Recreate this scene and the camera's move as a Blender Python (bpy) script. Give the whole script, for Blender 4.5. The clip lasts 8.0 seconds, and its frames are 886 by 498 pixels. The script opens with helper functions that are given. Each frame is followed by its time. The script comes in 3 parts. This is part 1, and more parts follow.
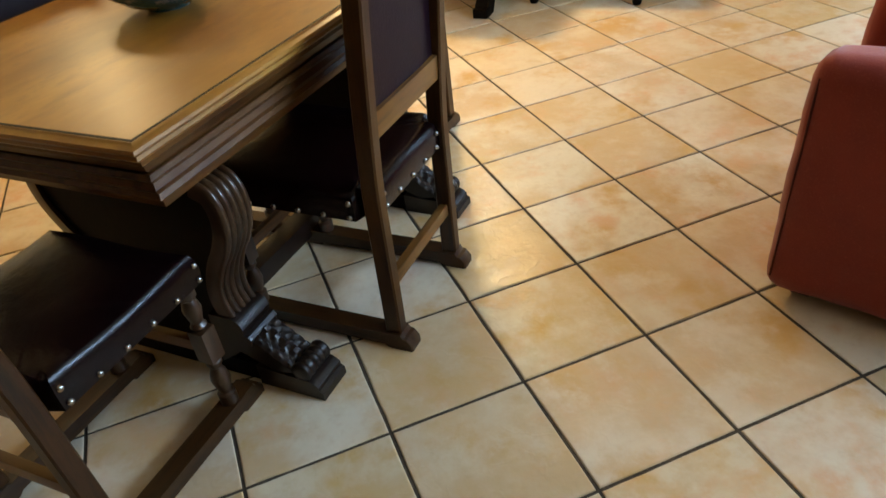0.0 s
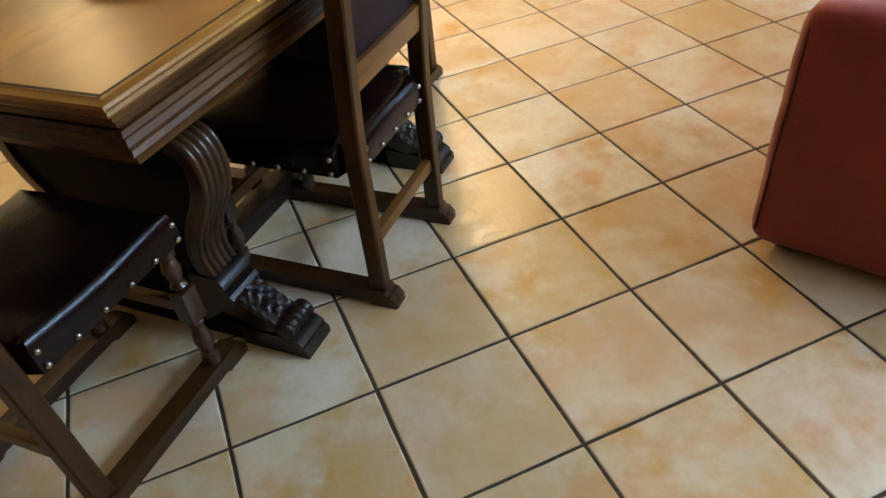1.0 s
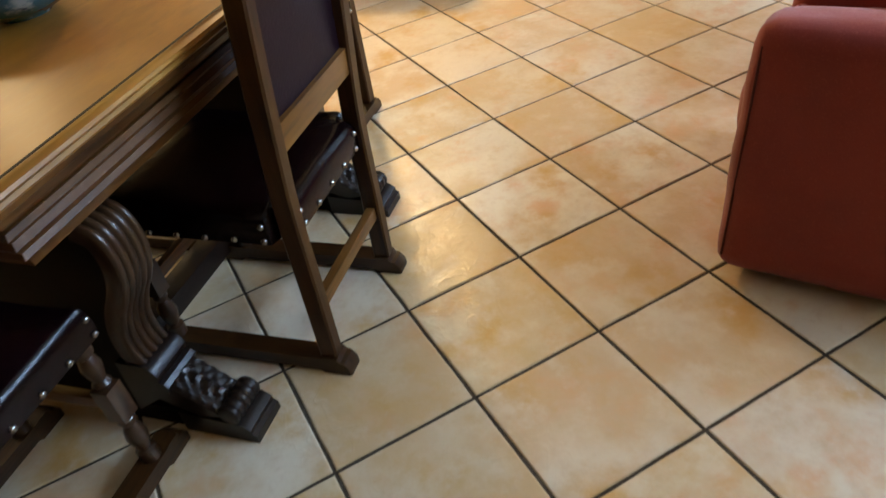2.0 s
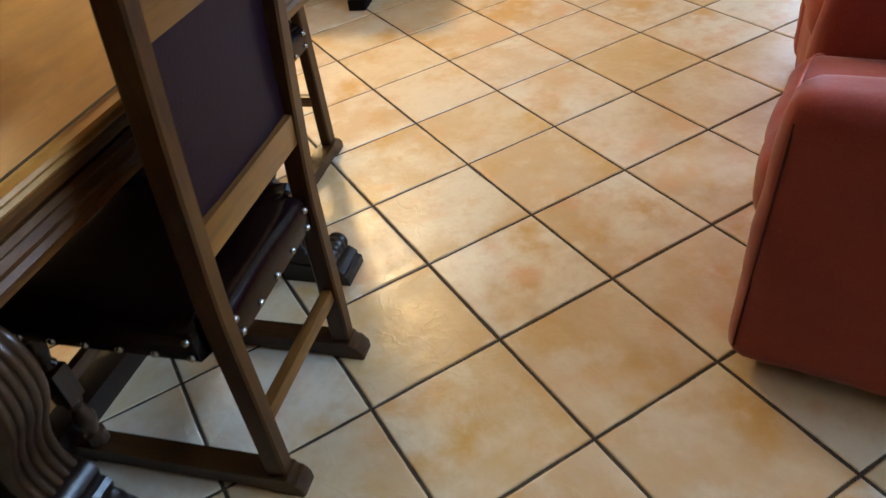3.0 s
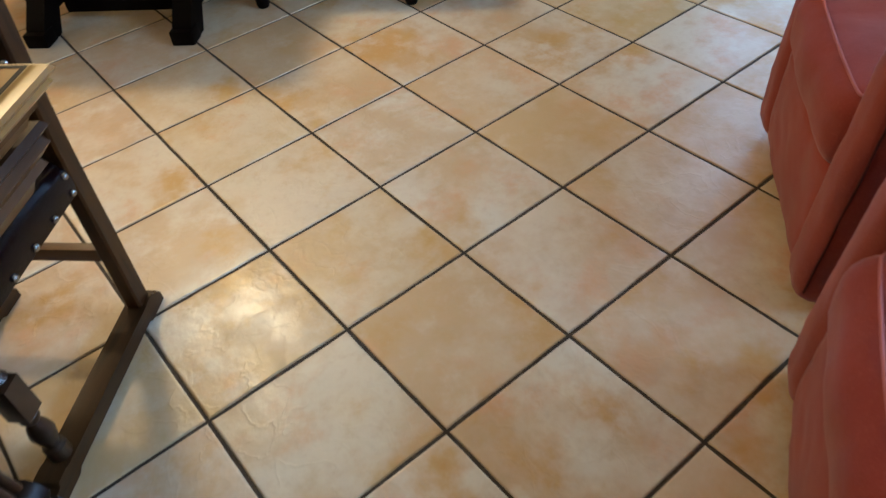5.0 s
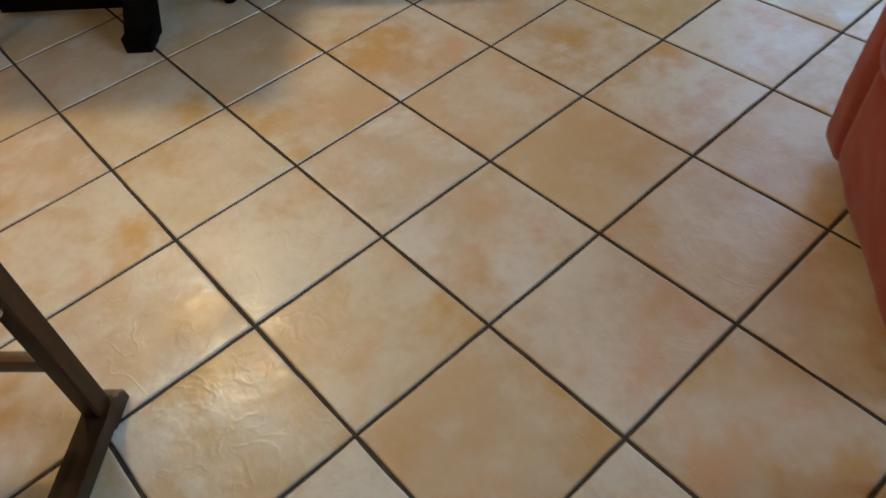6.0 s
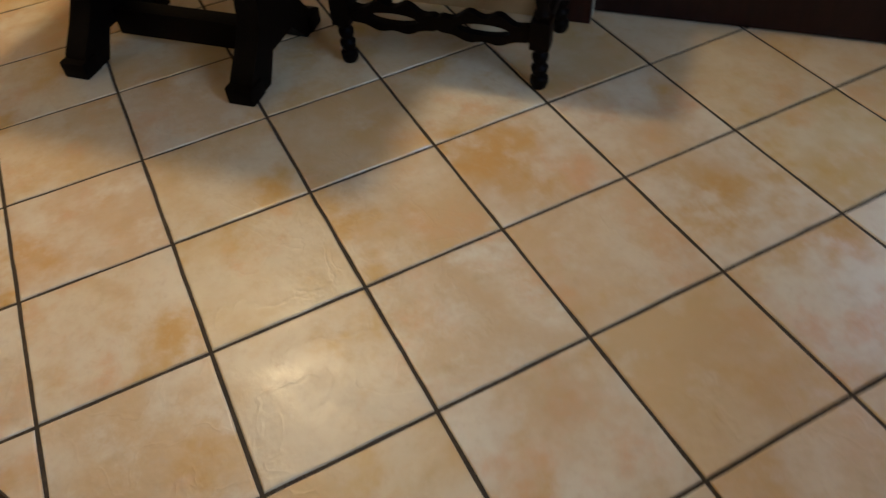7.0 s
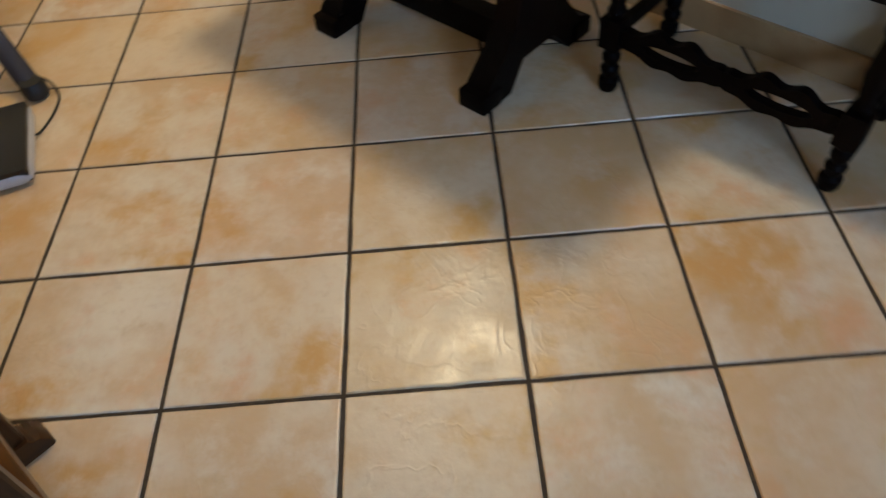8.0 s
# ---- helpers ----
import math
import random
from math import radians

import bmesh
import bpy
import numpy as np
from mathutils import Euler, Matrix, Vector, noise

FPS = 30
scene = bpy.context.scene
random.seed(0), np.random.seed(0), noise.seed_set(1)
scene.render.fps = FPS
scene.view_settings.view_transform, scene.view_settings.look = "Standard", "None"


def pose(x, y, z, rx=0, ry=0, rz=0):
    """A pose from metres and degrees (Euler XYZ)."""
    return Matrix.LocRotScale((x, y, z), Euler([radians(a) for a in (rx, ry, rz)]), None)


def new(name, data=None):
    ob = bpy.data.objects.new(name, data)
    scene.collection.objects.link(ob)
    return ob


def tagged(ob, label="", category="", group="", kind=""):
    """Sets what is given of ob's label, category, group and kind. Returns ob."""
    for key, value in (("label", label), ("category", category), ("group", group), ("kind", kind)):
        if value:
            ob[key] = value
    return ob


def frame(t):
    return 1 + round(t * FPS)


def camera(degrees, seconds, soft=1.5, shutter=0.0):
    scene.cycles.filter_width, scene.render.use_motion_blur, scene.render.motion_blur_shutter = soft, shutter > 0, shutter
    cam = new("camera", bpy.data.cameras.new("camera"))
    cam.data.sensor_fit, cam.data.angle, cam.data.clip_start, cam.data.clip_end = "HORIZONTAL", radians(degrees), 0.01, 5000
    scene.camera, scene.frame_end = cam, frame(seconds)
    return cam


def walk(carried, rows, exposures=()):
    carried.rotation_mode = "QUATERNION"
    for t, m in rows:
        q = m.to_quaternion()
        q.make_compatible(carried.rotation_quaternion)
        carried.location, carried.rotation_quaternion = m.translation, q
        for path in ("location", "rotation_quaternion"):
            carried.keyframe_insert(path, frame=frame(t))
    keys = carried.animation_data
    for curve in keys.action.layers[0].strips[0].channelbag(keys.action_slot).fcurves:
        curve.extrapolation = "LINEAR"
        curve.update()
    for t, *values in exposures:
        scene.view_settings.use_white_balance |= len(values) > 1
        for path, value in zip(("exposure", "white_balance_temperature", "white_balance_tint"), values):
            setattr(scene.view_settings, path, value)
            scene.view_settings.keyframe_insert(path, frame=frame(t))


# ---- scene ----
cam = camera(63.0, 8.0, soft=1.4, shutter=0.4)
PATH = [
    (0.0, -0.8037, -0.7578, 1.2479, 54.19, 6.71, -21.45),
    (0.5, -0.8043, -0.7533, 1.2368, 51.69, 6.23, -22.05),
    (1.0, -0.7985, -0.7384, 1.2361, 50.50, 6.35, -22.82),
    (1.5, -0.7779, -0.6994, 1.2282, 49.44, 7.46, -26.17),
    (2.0, -0.7146, -0.5987, 1.2289, 50.62, 8.21, -28.63),
    (2.2, -0.6852, -0.5385, 1.2256, 51.00, 7.66, -28.90),
    (3.3, -0.5186, -0.2164, 1.2157, 49.22, 6.99, -31.91),
    (3.5, -0.4913, -0.1292, 1.2206, 48.29, 6.88, -33.16),
    (4.0, -0.3672, 0.0469, 1.1932, 45.76, 7.38, -38.46),
    (4.5, -0.1812, 0.2178, 1.2015, 45.59, 6.48, -39.45),
    (4.7, -0.1280, 0.2827, 1.2028, 45.65, 4.56, -39.09),
    (5.8, 0.0852, 0.6813, 1.1666, 41.32, 3.86, -42.66),
    (6.0, 0.1217, 0.7300, 1.1648, 40.49, 4.34, -42.32),
    (6.5, 0.2862, 0.8974, 1.1577, 40.99, 5.69, -36.63),
    (7.0, 0.4284, 1.0393, 1.1648, 41.69, 3.13, -27.31),
    (7.5, 0.5186, 1.1874, 1.1248, 41.58, 4.86, -16.81),
    (8.0, 0.5560, 1.3510, 1.1430, 39.47, 4.01, -2.93),
]
EXPOSURES = [(0.0, 0.96, 6900, 12), (2.2, 0.88, 6700, 16), (3.5, 0.77, 6050, 15), (4.7, 0.38, 5600, 13), (6.0, -0.08, 5550, 12), (7.0, -0.25, 5900, 14), (8.0, -0.20, 5450, 14)]
walk(cam, [(t, pose(*r)) for t, *r in PATH], EXPOSURES)

# ---------------------------------------------------------------- light
world = bpy.data.worlds.new("sky")
scene.world = world
world.use_nodes = True
wn, wl = world.node_tree.nodes, world.node_tree.links
sky = wn.new("ShaderNodeTexSky")
sky.sky_type, sky.sun_disc = "NISHITA", False
sky.sun_elevation, sky.sun_rotation = radians(40), radians(200)
wn["Background"].inputs["Strength"].default_value = 0.12
wl.new(sky.outputs["Color"], wn["Background"].inputs["Color"])

QUARTER = 45.0          # the room stands at this angle to the tile grid


def room(u, v, z, turn=0.0):
    """A pose from the room's own axes: u along the table, v across it."""
    return pose(0, 0, 0, 0, 0, QUARTER) @ pose(u, v, z, 0, 0, turn)


WALL_U, WALL_U0, WALL_V0, WALL_V1, HIGH = 2.98, -5.0, -2.0, 4.6, 2.6
WIN = (-1.25, -0.38, 0.08, 2.2)      # v0, v1, z0, z1 of the glazed door
WIDE = (-0.1, 1.6, 1.4, 2.35)          # u0, u1, z0, z1 of the window behind the armchairs
DOOR = (-0.2, 0.66, 2.05)            # v0, v1, height of the dark door



def daylight(m, w, h, energy):
    """Sky light that enters by an opening."""
    day = bpy.data.lights.new("daylight", "AREA")
    day.shape, day.size, day.size_y = "RECTANGLE", w, h
    day.energy, day.color = energy, (0.42, 0.67, 1.0)
    new("daylight", day).matrix_world = m


daylight(room(WALL_U + 0.22, (WIN[0] + WIN[1]) / 2, (WIN[2] + WIN[3]) / 2) @ pose(0, 0, 0, 90, 0, 90), WIN[1] - WIN[0] - 0.1, WIN[3] - WIN[2] - 0.1, 14)
daylight(room((WIDE[0] + WIDE[1]) / 2, WALL_V0 - 0.22, (WIDE[2] + WIDE[3]) / 2) @ pose(0, 0, 0, 90, 0, 0), WIDE[1] - WIDE[0] - 0.1, WIDE[3] - WIDE[2] - 0.1, 70)

LAMPS = ((2.69, 1.90, 2.06, 76), (1.35, 3.10, 1.85, 9))     # u, v, z, watts of the two pendants
for u, v, z, watts in LAMPS:
    bulb = bpy.data.lights.new("pendant_bulb", "POINT")
    bulb.energy, bulb.color, bulb.shadow_soft_size = watts, (1.0, 0.76, 0.39), 0.10
    new("pendant_bulb", bulb).matrix_world = room(u, v, z - 0.02)

# ---------------------------------------------------------------- materials


def material(name, base, rough=0.5, metal=0.0, spots=(), bump=(), coat=0.0, grain=None, per_object=0.0, sheen=0.0, tints=(), detail=6.0, gloss=0.5):
    """base: colour. spots: (scale, colour, low, high, stretch) layers. bump: (scale, strength, distance). grain: axis stretch of the noise."""
    m = bpy.data.materials.new(name)
    m.use_nodes = True
    n, l = m.node_tree.nodes, m.node_tree.links
    p = n["Principled BSDF"]
    p.inputs["Roughness"].default_value, p.inputs["Metallic"].default_value = rough, metal
    p.inputs["Coat Weight"].default_value = coat
    p.inputs["Specular IOR Level"].default_value = gloss
    p.inputs["Coat Roughness"].default_value = 0.12
    p.inputs["Sheen Weight"].default_value = sheen
    co = n.new("ShaderNodeTexCoord")
    where = co.outputs["Object"]
    if per_object:
        info, add = n.new("ShaderNodeObjectInfo"), n.new("ShaderNodeVectorMath")
        mul = n.new("ShaderNodeVectorMath")
        mul.operation = "SCALE"
        mul.inputs[0].default_value = (37.0, 61.0, 23.0)
        l.new(info.outputs["Random"], mul.inputs["Scale"])
        l.new(where, add.inputs[0])
        l.new(mul.outputs[0], add.inputs[1])
        where = add.outputs[0]
    if grain:
        mp = n.new("ShaderNodeMapping")
        mp.inputs["Scale"].default_value = grain
        l.new(where, mp.inputs["Vector"])
        where = mp.outputs["Vector"]
    last = None
    for scale, colour, low, high in spots:
        tex, ramp, mix = n.new("ShaderNodeTexNoise"), n.new("ShaderNodeMapRange"), n.new("ShaderNodeMix")
        tex.inputs["Scale"].default_value, tex.inputs["Detail"].default_value = scale, detail
        tex.inputs["Roughness"].default_value = 0.6
        ramp.inputs["From Min"].default_value, ramp.inputs["From Max"].default_value = low, high
        ramp.interpolation_type = "SMOOTHSTEP"
        mix.data_type = "RGBA"
        l.new(where, tex.inputs["Vector"])
        l.new(tex.outputs["Fac"], ramp.inputs["Value"])
        l.new(ramp.outputs["Result"], mix.inputs["Factor"])
        mix.inputs["B"].default_value = (*colour, 1)
        if last:
            l.new(last, mix.inputs["A"])
        else:
            mix.inputs["A"].default_value = (*base, 1)
        last = mix.outputs["Result"]
    for factor, colour in tints:
        # each piece takes its own share of a second colour
        mix, share, info = n.new("ShaderNodeMix"), n.new("ShaderNodeMath"), n.new("ShaderNodeObjectInfo")
        mix.data_type, share.operation = "RGBA", "PINGPONG"
        turn = n.new("ShaderNodeMath")
        turn.operation = "MULTIPLY"
        turn.inputs[1].default_value = factor[0]
        share.inputs[1].default_value = factor[1]
        l.new(info.outputs["Random"], turn.inputs[0])
        l.new(turn.outputs[0], share.inputs[0])
        l.new(share.outputs[0], mix.inputs["Factor"])
        l.new(last, mix.inputs["A"])
        mix.inputs["B"].default_value = (*colour, 1)
        last = mix.outputs["Result"]
    if last:
        l.new(last, p.inputs["Base Color"])
    else:
        p.inputs["Base Color"].default_value = (*base, 1)
    normal = None
    for scale, strength, distance in bump:
        tex, b = n.new("ShaderNodeTexNoise"), n.new("ShaderNodeBump")
        tex.inputs["Scale"].default_value, tex.inputs["Detail"].default_value = scale, 4
        b.inputs["Strength"].default_value, b.inputs["Distance"].default_value = strength, distance
        l.new(where, tex.inputs["Vector"])
        l.new(tex.outputs["Fac"], b.inputs["Height"])
        if normal:
            l.new(normal, b.inputs["Normal"])
        normal = b.outputs["Normal"]
    if normal:
        l.new(normal, p.inputs["Normal"])
        if coat:
            l.new(normal, p.inputs["Coat Normal"])
    return m


TILE = material("glazed_tile", (0.60, 0.42, 0.235), 0.30, per_object=1.0, detail=5.0,
                spots=((3.2, (0.74, 0.66, 0.51), 0.38, 0.62), (4.4, (0.56, 0.30, 0.065), 0.48, 0.71), (6.0, (0.66, 0.36, 0.18), 0.51, 0.75),
                       (9.0, (0.72, 0.64, 0.50), 0.50, 0.74), (16.0, (0.52, 0.36, 0.18), 0.50, 0.95), (45.0, (0.58, 0.45, 0.31), 0.48, 0.98)),
                tints=(((7.3, 0.40), (0.60, 0.365, 0.075)), ((23.7, 0.20), (0.70, 0.50, 0.38))),
                bump=((7.0, 0.25, 0.012), (26.0, 0.25, 0.005)))


def riven(m):
    """Fine crooked ridges in the glaze, and a gloss that differs from place to place."""
    n, l = m.node_tree.nodes, m.node_tree.links
    p = n["Principled BSDF"]
    where = next(x for x in n if x.type == "TEX_NOISE").inputs["Vector"].links[0].from_socket
    veins, crest, lift = n.new("ShaderNodeTexNoise"), n.new("ShaderNodeMapRange"), n.new("ShaderNodeBump")
    veins.inputs["Scale"].default_value, veins.inputs["Detail"].default_value = 9.0, 3.0
    veins.inputs["Distortion"].default_value = 0.5
    fold, away = n.new("ShaderNodeMath"), n.new("ShaderNodeMath")
    away.operation, fold.operation = "SUBTRACT", "ABSOLUTE"
    away.inputs[1].default_value = 0.5
    crest.inputs["From Min"].default_value, crest.inputs["From Max"].default_value = 0.0, 0.035
    crest.inputs["To Min"].default_value, crest.inputs["To Max"].default_value = 1.0, 0.0
    lift.inputs["Strength"].default_value, lift.inputs["Distance"].default_value = 0.14, 0.0022
    l.new(where, veins.inputs["Vector"])
    l.new(veins.outputs["Fac"], away.inputs[0])
    l.new(away.outputs[0], fold.inputs[0])
    l.new(fold.outputs[0], crest.inputs["Value"])
    l.new(crest.outputs["Result"], lift.inputs["Height"])
    l.new(p.inputs["Normal"].links[0].from_socket, lift.inputs["Normal"])
    l.new(lift.outputs["Normal"], p.inputs["Normal"])
    dull, span = n.new("ShaderNodeTexNoise"), n.new("ShaderNodeMapRange")
    dull.inputs["Scale"].default_value, dull.inputs["Detail"].default_value = 11.0, 3.0
    span.inputs["From Min"].default_value, span.inputs["From Max"].default_value = 0.35, 0.65
    span.inputs["To Min"].default_value, span.inputs["To Max"].default_value = 0.28, 0.44
    l.new(where, dull.inputs["Vector"])
    l.new(dull.outputs["Fac"], span.inputs["Value"])
    l.new(span.outputs["Result"], p.inputs["Roughness"])


riven(TILE)
GROUT = material("grey_grout", (0.046, 0.032, 0.019), 0.9, spots=((60.0, (0.085, 0.062, 0.037), 0.45, 0.75),), bump=((220.0, 0.5, 0.003),))
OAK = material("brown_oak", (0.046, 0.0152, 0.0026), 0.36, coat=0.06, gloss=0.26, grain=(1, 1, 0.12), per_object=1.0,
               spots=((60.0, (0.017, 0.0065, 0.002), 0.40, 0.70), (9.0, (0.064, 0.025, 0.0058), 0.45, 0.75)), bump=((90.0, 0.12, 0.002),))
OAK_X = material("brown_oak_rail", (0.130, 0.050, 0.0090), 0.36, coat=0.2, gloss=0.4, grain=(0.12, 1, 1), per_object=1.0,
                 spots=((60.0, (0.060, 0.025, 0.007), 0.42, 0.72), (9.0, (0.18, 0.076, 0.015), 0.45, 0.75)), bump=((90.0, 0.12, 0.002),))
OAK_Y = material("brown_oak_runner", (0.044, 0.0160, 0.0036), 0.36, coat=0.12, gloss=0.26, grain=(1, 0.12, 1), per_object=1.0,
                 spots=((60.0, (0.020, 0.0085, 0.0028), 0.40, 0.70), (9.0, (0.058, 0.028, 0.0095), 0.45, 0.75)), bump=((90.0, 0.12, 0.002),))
# dark furniture wood, lowered further to hold the shade on the table supports
DEEP_WALNUT = material("dark_and_shaded_walnut", (0.0036, 0.0016, 0.0011), 0.5, gloss=0.07,
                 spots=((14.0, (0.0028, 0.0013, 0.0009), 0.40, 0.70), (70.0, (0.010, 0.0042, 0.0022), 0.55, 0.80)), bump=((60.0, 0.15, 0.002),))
WALNUT = material("dark_walnut", (0.012, 0.0055, 0.0035), 0.34, coat=0.10, gloss=0.35,
                  spots=((14.0, (0.008, 0.004, 0.0025), 0.40, 0.70), (70.0, (0.020, 0.009, 0.005), 0.55, 0.80)), bump=((60.0, 0.15, 0.002),))
CARVED = material("worn_carved_walnut", (0.044, 0.017, 0.006), 0.34, coat=0.30, gloss=0.5, grain=(1, 1, 0.3),
                  spots=((30.0, (0.018, 0.008, 0.003), 0.42, 0.70), (8.0, (0.075, 0.034, 0.013), 0.48, 0.75)), bump=((70.0, 0.15, 0.002),))
TOPWOOD = material("golden_walnut_top", (0.28, 0.112, 0.011), 0.36, coat=0.0, grain=(0.35, 1, 1),
                   spots=((4.0, (0.43, 0.205, 0.031), 0.38, 0.68), (9.0, (0.22, 0.088, 0.014), 0.52, 0.80), (22.0, (0.24, 0.10, 0.020), 0.52, 0.80), (90.0, (0.28, 0.13, 0.03), 0.5, 0.8)),
                   bump=((8.0, 0.05, 0.004), (120.0, 0.05, 0.001)))
EDGEWOOD = material("moulded_walnut", (0.095, 0.035, 0.0062), 0.42, coat=0.03, gloss=0.28, grain=(0.15, 1, 1),
                    spots=((30.0, (0.036, 0.012, 0.0026), 0.42, 0.70), (7.0, (0.14, 0.056, 0.011), 0.45, 0.75)), bump=((90.0, 0.10, 0.002),))
INLAY = material("dark_inlay", (0.016, 0.007, 0.003), 0.6, gloss=0.2)
LEATHER = material("oxblood_leather", (0.0050, 0.0013, 0.0015), 0.24, coat=0.16, gloss=0.16,
                   spots=((11.0, (0.0042, 0.0012, 0.0015), 0.40, 0.70), (40.0, (0.014, 0.004, 0.0042), 0.58, 0.80)), bump=((160.0, 0.25, 0.002), (14.0, 0.15, 0.006)))
HIDE = material("plum_back_leather", (0.0080, 0.0024, 0.0052), 0.42, gloss=0.17,
                spots=((6.0, (0.0070, 0.0022, 0.0050), 0.40, 0.70), (60.0, (0.016, 0.005, 0.010), 0.55, 0.80)), bump=((180.0, 0.20, 0.002), (9.0, 0.15, 0.006)))
NAIL = material("dull_nickel", (0.40, 0.40, 0.39), 0.25, 1.0, spots=((40.0, (0.30, 0.28, 0.25), 0.45, 0.75),))
CLOTH = material("rust_red_cotton", (0.27, 0.024, 0.0075), 0.85, sheen=0.25,
                 spots=((5.0, (0.225, 0.019, 0.0060), 0.40, 0.70), (220.0, (0.31, 0.042, 0.019), 0.50, 0.78)), bump=((420.0, 0.35, 0.0015), (5.0, 0.35, 0.02)))
# cloth red darkened to stand for the shadow in the seam groove
SEAM = material("seam_groove_shade", (0.075, 0.008, 0.004), 0.9, bump=((300.0, 0.3, 0.001),))
# dark finish for the unseen far wall, added to reduce bounce
DIM_WALL = material("dark_unseen_wall", (0.060, 0.030, 0.014), 0.5, gloss=0.3, grain=(1, 1, 0.1), spots=((30.0, (0.035, 0.016, 0.008), 0.4, 0.7),), bump=((60.0, 0.1, 0.002),))
PIPING = material("pale_red_piping", (0.45, 0.13, 0.11), 0.8, bump=((300.0, 0.3, 0.001),))
PLASTER = material("cream_plaster", (0.66, 0.59, 0.42), 0.85, spots=((3.0, (0.60, 0.52, 0.36), 0.4, 0.7),), bump=((40.0, 0.2, 0.003),))
CEILING = material("warm_ceiling_plaster", (0.54, 0.46, 0.34), 0.9, spots=((2.0, (0.50, 0.42, 0.30), 0.4, 0.7),), bump=((30.0, 0.2, 0.003),))
SKIRT = material("tan_tile_skirting", (0.50, 0.31, 0.13), 0.35, spots=((7.0, (0.42, 0.24, 0.09), 0.42, 0.7),), bump=((20.0, 0.15, 0.004),))
DOORWOOD = material("mahogany_door", (0.020, 0.0052, 0.0036), 0.5, gloss=0.25, grain=(1, 1, 0.1), spots=((40.0, (0.012, 0.003, 0.0025), 0.4, 0.7),), bump=((60.0, 0.1, 0.002),))
WHITE = material("white_paint", (0.78, 0.78, 0.75), 0.4, spots=((12.0, (0.72, 0.71, 0.68), 0.45, 0.75),))
CERAMIC = material("teal_ceramic", (0.07, 0.20, 0.24), 0.15, coat=0.5, spots=((18.0, (0.45, 0.55, 0.55), 0.50, 0.66), (40.0, (0.03, 0.08, 0.16), 0.58, 0.72)))
BLACK = material("black_plastic", (0.010, 0.010, 0.011), 0.25, spots=((30.0, (0.02, 0.02, 0.022), 0.5, 0.8),))
SILVER = material("silver_plastic", (0.55, 0.56, 0.57), 0.35, 0.3, spots=((25.0, (0.48, 0.49, 0.5), 0.45, 0.75),))
NAVY = material("navy_fabric", (0.022, 0.022, 0.035), 0.8, bump=((200.0, 0.3, 0.002),))
RUBBER = material("black_rubber", (0.012, 0.012, 0.012), 0.6)
GLASS = bpy.data.materials.new("window_glass")
GLASS.use_nodes = True
g = GLASS.node_tree.nodes["Principled BSDF"]
g.inputs["Transmission Weight"].default_value, g.inputs["Roughness"].default_value, g.inputs["IOR"].default_value = 1.0, 0.0, 1.45
SHADE = bpy.data.materials.new("lit_opal_glass")
SHADE.use_nodes = True
g = SHADE.node_tree.nodes["Principled BSDF"]
g.inputs["Base Color"].default_value = (0.85, 0.75, 0.55, 1)
g.inputs["Emission Color"].default_value, g.inputs["Emission Strength"].default_value = (1.0, 0.78, 0.48, 1), 6.0

# ---------------------------------------------------------------- mesh helpers


def link(name, bm, mat, parent=None, label="", smooth=True):
    bmesh.ops.recalc_face_normals(bm, faces=bm.faces)
    me = bpy.data.meshes.new(name)
    bm.to_mesh(me)
    bm.free()
    me.materials.append(mat)
    for f in me.polygons:
        f.use_smooth = smooth
    if smooth:
        me.set_sharp_from_angle(angle=radians(38))
    ob = new(name, me)
    if parent:
        ob.parent = parent
    if label:
        ob["label"] = label
    return ob


def part(name, bm, mat, parent, label="", smooth=True):
    return link(name, bm, mat, parent, label, smooth)


def box(bm, x0, x1, y0, y1, z0, z1, bevel=0.0, m=None):
    vs = [bm.verts.new((x, y, z)) for z in (z0, z1) for x, y in ((x0, y0), (x1, y0), (x1, y1), (x0, y1))]
    if m:
        for v in vs:
            v.co = m @ v.co
    fs = [bm.faces.new([vs[i] for i in q]) for q in ((3, 2, 1, 0), (4, 5, 6, 7), (0, 1, 5, 4), (1, 2, 6, 5), (2, 3, 7, 6), (3, 0, 4, 7))]
    if bevel:
        es = {e for f in fs for e in f.edges}
        bmesh.ops.bevel(bm, geom=list(es), offset=bevel, segments=2, profile=0.7, affect="EDGES")
    return bm


def block(x0, x1, y0, y1, z0, z1, bevel=0.004):
    return box(bmesh.new(), x0, x1, y0, y1, z0, z1, bevel)


def loft(rings, close=True, caps=True, bm=None):
    """Skin a row of rings of equal count."""
    bm = bm or bmesh.new()
    rows = [[bm.verts.new(p) for p in r] for r in rings]
    n = len(rows[0])
    for a, b in zip(rows, rows[1:]):
        for i in range(n if close else n - 1):
            j = (i + 1) % n
            bm.faces.new((a[i], a[j], b[j], b[i]))
    if caps and close:
        bm.faces.new(rows[0][::-1])
        bm.faces.new(rows[-1])
    return bm


def lathe(profile, n=20, bm=None, m=None):
    """profile: (radius, height) from below to above."""
    m = m or Matrix()
    rings = [[m @ Vector((max(r, 0.0004) * math.cos(2 * math.pi * i / n), max(r, 0.0004) * math.sin(2 * math.pi * i / n), z)) for i in range(n)] for r, z in profile]
    return loft(rings, bm=bm)


